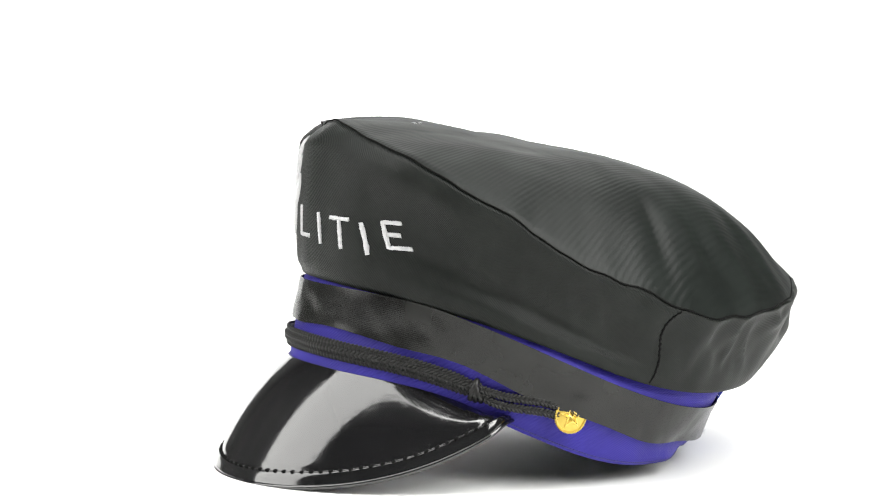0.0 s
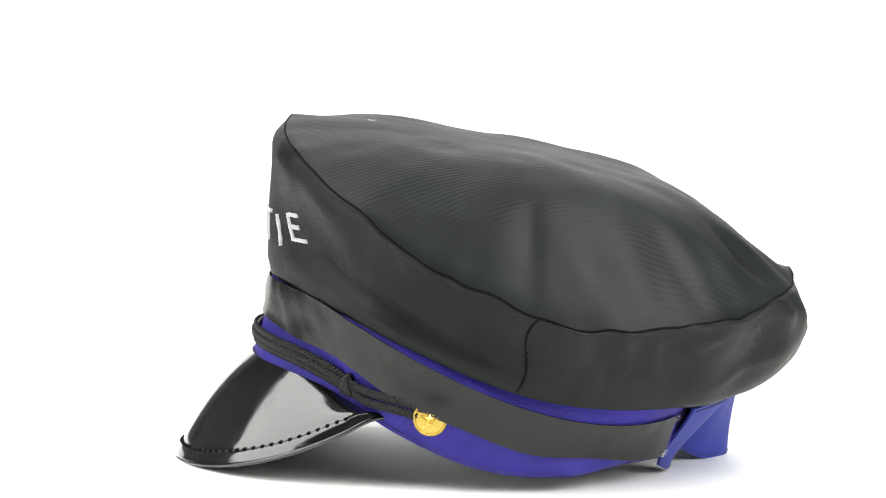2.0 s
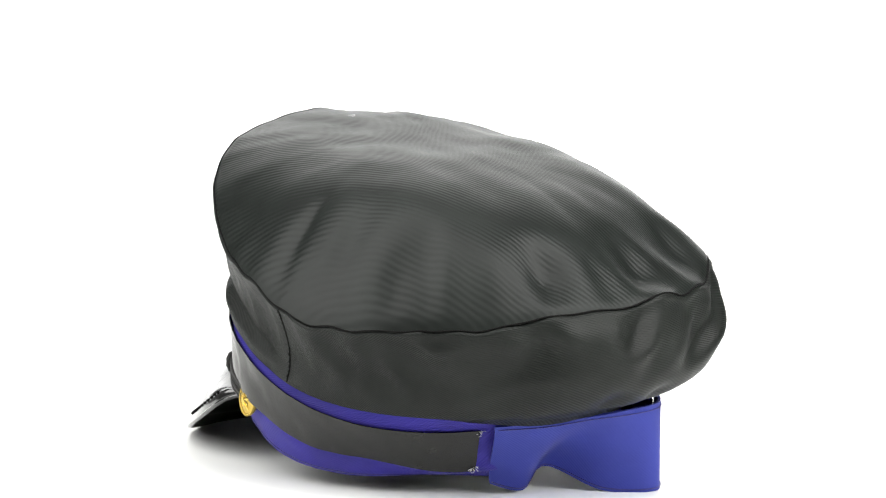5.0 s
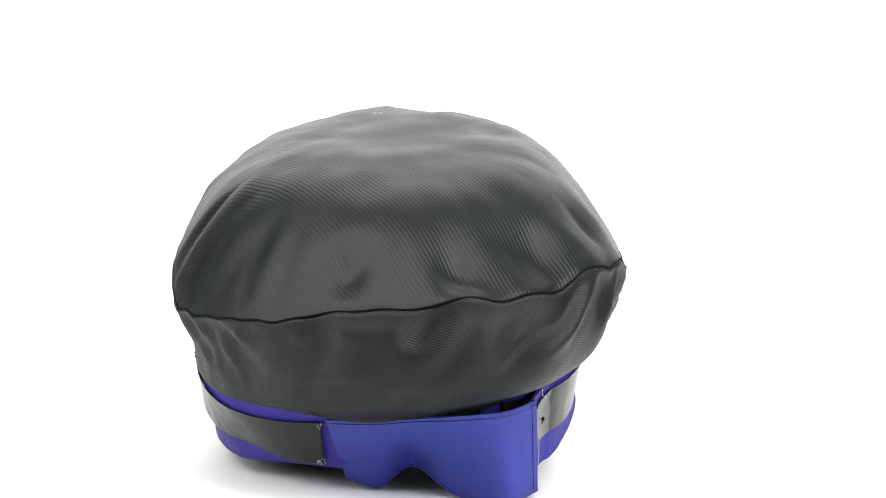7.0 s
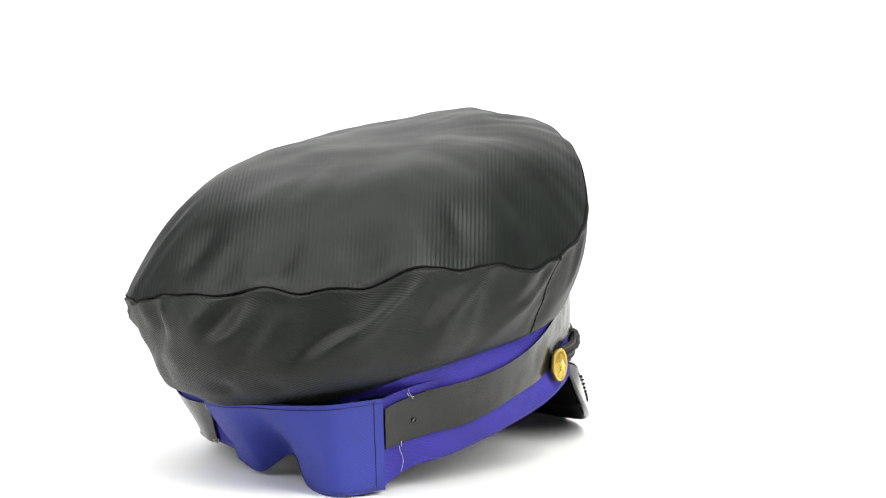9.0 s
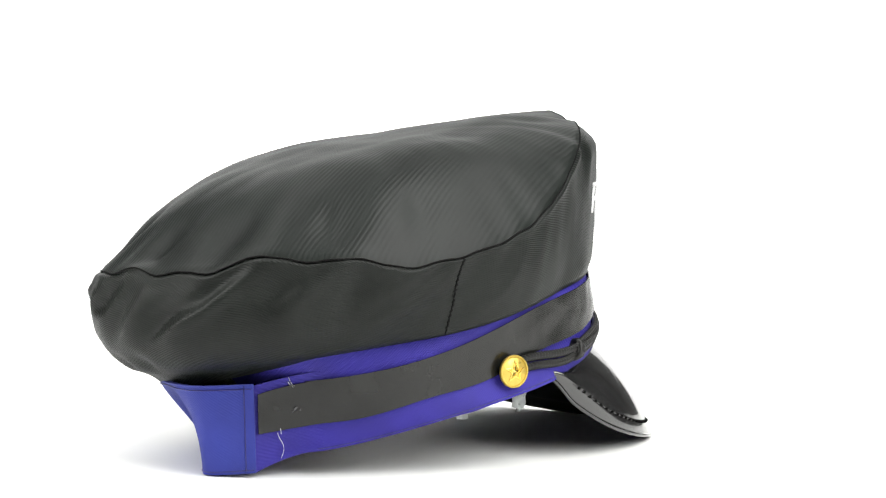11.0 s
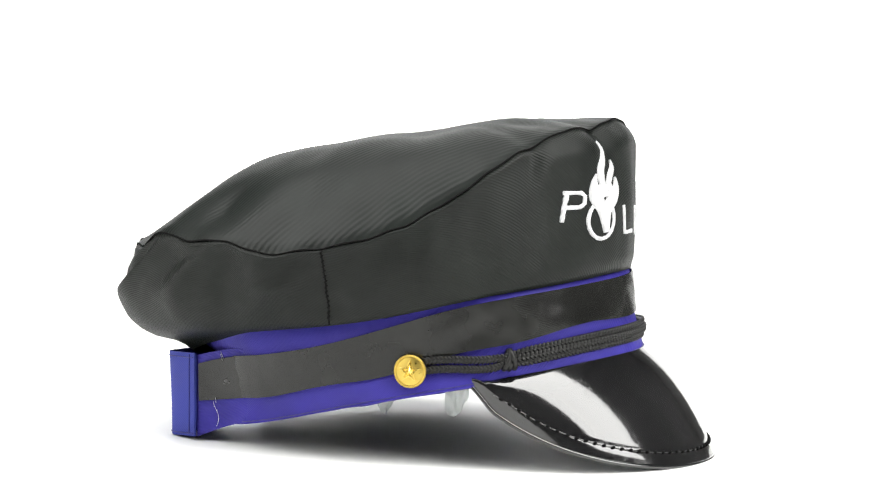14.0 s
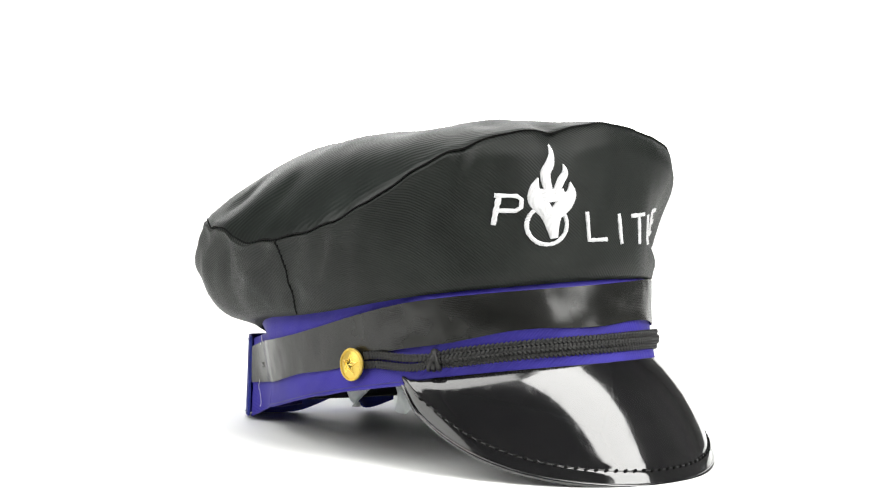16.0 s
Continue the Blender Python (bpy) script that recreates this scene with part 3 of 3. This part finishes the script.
    inner = [peak(th, 1 - 0.0062 / max(0.02, (peak(th, 1) - peak(th, 0)).length)) + Vector((0, 0, -0.0001)) for th in span(-1.02, 1.02, 420)]
    part("groove", tube(inner, 0.00035, 6), PATENT, visor, "raised sewn line along the peak")
    stitches(visor, [p + Vector((0, 0, 0.0001)) for p in inner], 0.0043, 0.0034, 0.0008, THREAD, tilt=0.8)

    # strap across the gap
    def strap(u, v):
        x_top = -glide((0.035, 0.017, -0.001, -0.019, -0.038, -0.0530), u)
        x_low = -glide((0.025, 0.0110, -0.003, -0.020, -0.040, -0.0546), u)
        x = x_top + (x_low - x_top) * v
        y_top = glide((-0.100, -0.1130, -0.1190, -0.1215, -0.1192, -0.1010), u)
        y_low = glide((-0.084, -0.0886, -0.0865, -0.1040, -0.1165, -0.1000), u)
        z_top = glide((-0.1855, -0.1835, -0.1818, -0.1800, -0.1782, -0.1765), u)
        z_low = glide((-0.2125, -0.2158, -0.2072, -0.2165, -0.2168, -0.2150), u)
        return Vector((x, y_top + (y_low - y_top) * ease(v, -0.2, 1.1), TABLE + z_top + (z_low - z_top) * v))

    bm = slab(strap, span(0, 1, 70), span(0, 1, 16), 0.0012, False, lambda a, b: (a * 0.1, b * 0.036))
    tail = part("strap", bm, BLUE_STRAP, cap, "loose blue cloth strap closing the back")
    for v in (0.055, 0.965):
        part("hem_seam", tube([strap(u, v) + Vector((0, -0.0003, 0)) for u in span(0.02, 0.99, 60)], 0.00022, 5), BLUE_THREAD, tail)
    part("hem_seam", tube([strap(0.955, v) + Vector((-0.0, -0.0003, 0)) for v in span(0.02, 0.98, 20)], 0.00022, 5), BLUE_THREAD, tail)
    # the band turns out to meet the strap on the wearer's right
    LAND = -2.42

    def flap(u, v, lift=0.0):
        p = strap(0.985, max(0.01, min(0.99, (v + 0.25) / 2.25))) + Vector((-0.0012, 0.0016, -0.0006))
        q = blue(LAND, v) + outward(LAND) * (0.0010 * (1 - u**3))
        away = (blue(LAND - 0.03, v) - blue(LAND, v)).normalized()
        bend = q + away * (p - q).length * 0.5
        p = p * (1 - u) ** 2 + bend * 2 * u * (1 - u) + q * u * u
        return p + Vector((0.98, 0.18, 0)) * (lift + 0.0005 * noise.noise(Vector((5 * u, 3 * v, 3))) * (1 - u))

    bm = slab(flap, span(0, 1, 10), span(-0.25, 1.98, 16), 0.0012, size=lambda a, b: (a * 0.017, b * 0.018))
    part("band_end", bm, BLUE, cap, "blue band end turned out to the strap")
    bm = slab(lambda u, v: flap(u, v, 0.0015), span(0.03, 1, 10), span(0, 1, 10), 0.0006, size=lambda a, b: (a * 0.017, b * 0.018))
    part("ribbon_end", bm, RIBBON, cap, "black satin ribbon end, glued down")

    bm = bmesh.new()
    for v0, v1, u in ((-0.24, 0.02, 0.55), (-0.12, 0.06, 0.52), (0.94, 1.1, 0.38), (1.04, 1.85, 0.33)):
        tube([flap(u + 0.05 * math.sin(5 * v), v, 0.0004 if v < 0 else 0.0019) for v in span(v0, v1, 9)], 0.00014, 4, False, bm)
    part("frayed_threads", bm, WHITE, cap, "loose pale basting threads on the band")

    bm = bmesh.new()
    for du, dv, size in ((0.0, 0.0, 0.0014), (0.06, 0.05, 0.0009), (-0.05, 0.06, 0.0007)):
        bead(bm, Matrix.Translation(flap(0.58 + du, 0.56 + dv, 0.0014)) @ pose(0, 0, 0, 0, 20, 10), 0.0004, size, size * 0.85, 10, 8)
    part("glue_spot", bm, PATENT, cap, "dark glossy blob of dried glue on the ribbon")

    # clear wrapping film that peeps out under the band
    for th, r0, w, h in ((-1.16, 0.072, 0.15, 0.011), (-1.62, 0.066, 0.12, 0.004)):
        def film(u, v):
            a = th + w * (u - 0.5)
            z = ring(FOOT, a).z + 0.010 - (h + 0.010 + 0.004 * math.sin(4 * u)) * v
            n = noise.noise(Vector((4 * u, 3 * v, th * 9))) + 0.5 * abs(noise.noise(Vector((7 * u, 6 * v, th))))
            return outward(a) * (r0 + 0.006 * n) + Vector((0, 0, max(0.002, z)))

        part("wrapping_film", slab(film, span(0, 1, 14), span(0, 1, 10), 0.0003), FILM, cap, "crumpled clear wrapping film")
    # a fleck of lint on the top panel
    bm = bmesh.new()
    for i in range(4):
        p = Vector(LINT) + Vector((random.uniform(-1, 1), random.uniform(-1, 1), 0)) * 0.001
        q = p + Vector((random.uniform(-1, 1), random.uniform(-1, 1), 0.6)) * 0.0012
        tube([p, q, q + Vector((random.uniform(-1, 1), random.uniform(-1, 1), -0.3)) * 0.001], 0.00014, 4, False, bm)
    part("lint", bm, WHITE, cap, "pale fleck of lint")

    letters(cap)
    cord(cap)
    for s, z in ((1, -0.1853), (-1, -0.1738)):
        th = 1.427 * s
        n = (outward(th * (1.1 if s < 0 else 1.0)) + Vector((0, 0, 0.05))).normalized()
        p = Vector((-(0.0825 if s < 0 else 0.0808) * s, 0.0121, z + TABLE))
        button(cap, th, p, n)
    return cap


cap = cap_thing()

# ---- the turning of the table ----
RATE, PHASE = -15.98964, 12.64582


def motions():
    rows = []
    for i in range(33):
        t = 0.5 * i
        a = radians(PHASE + RATE * t)
        turn = Matrix.Rotation(a, 4, "Z")
        m = turn @ pose(0.01998, -0.02309, 0, 0, 0, 105.6)
        rows.append((t, m))
    walk(cap, rows)


motions()
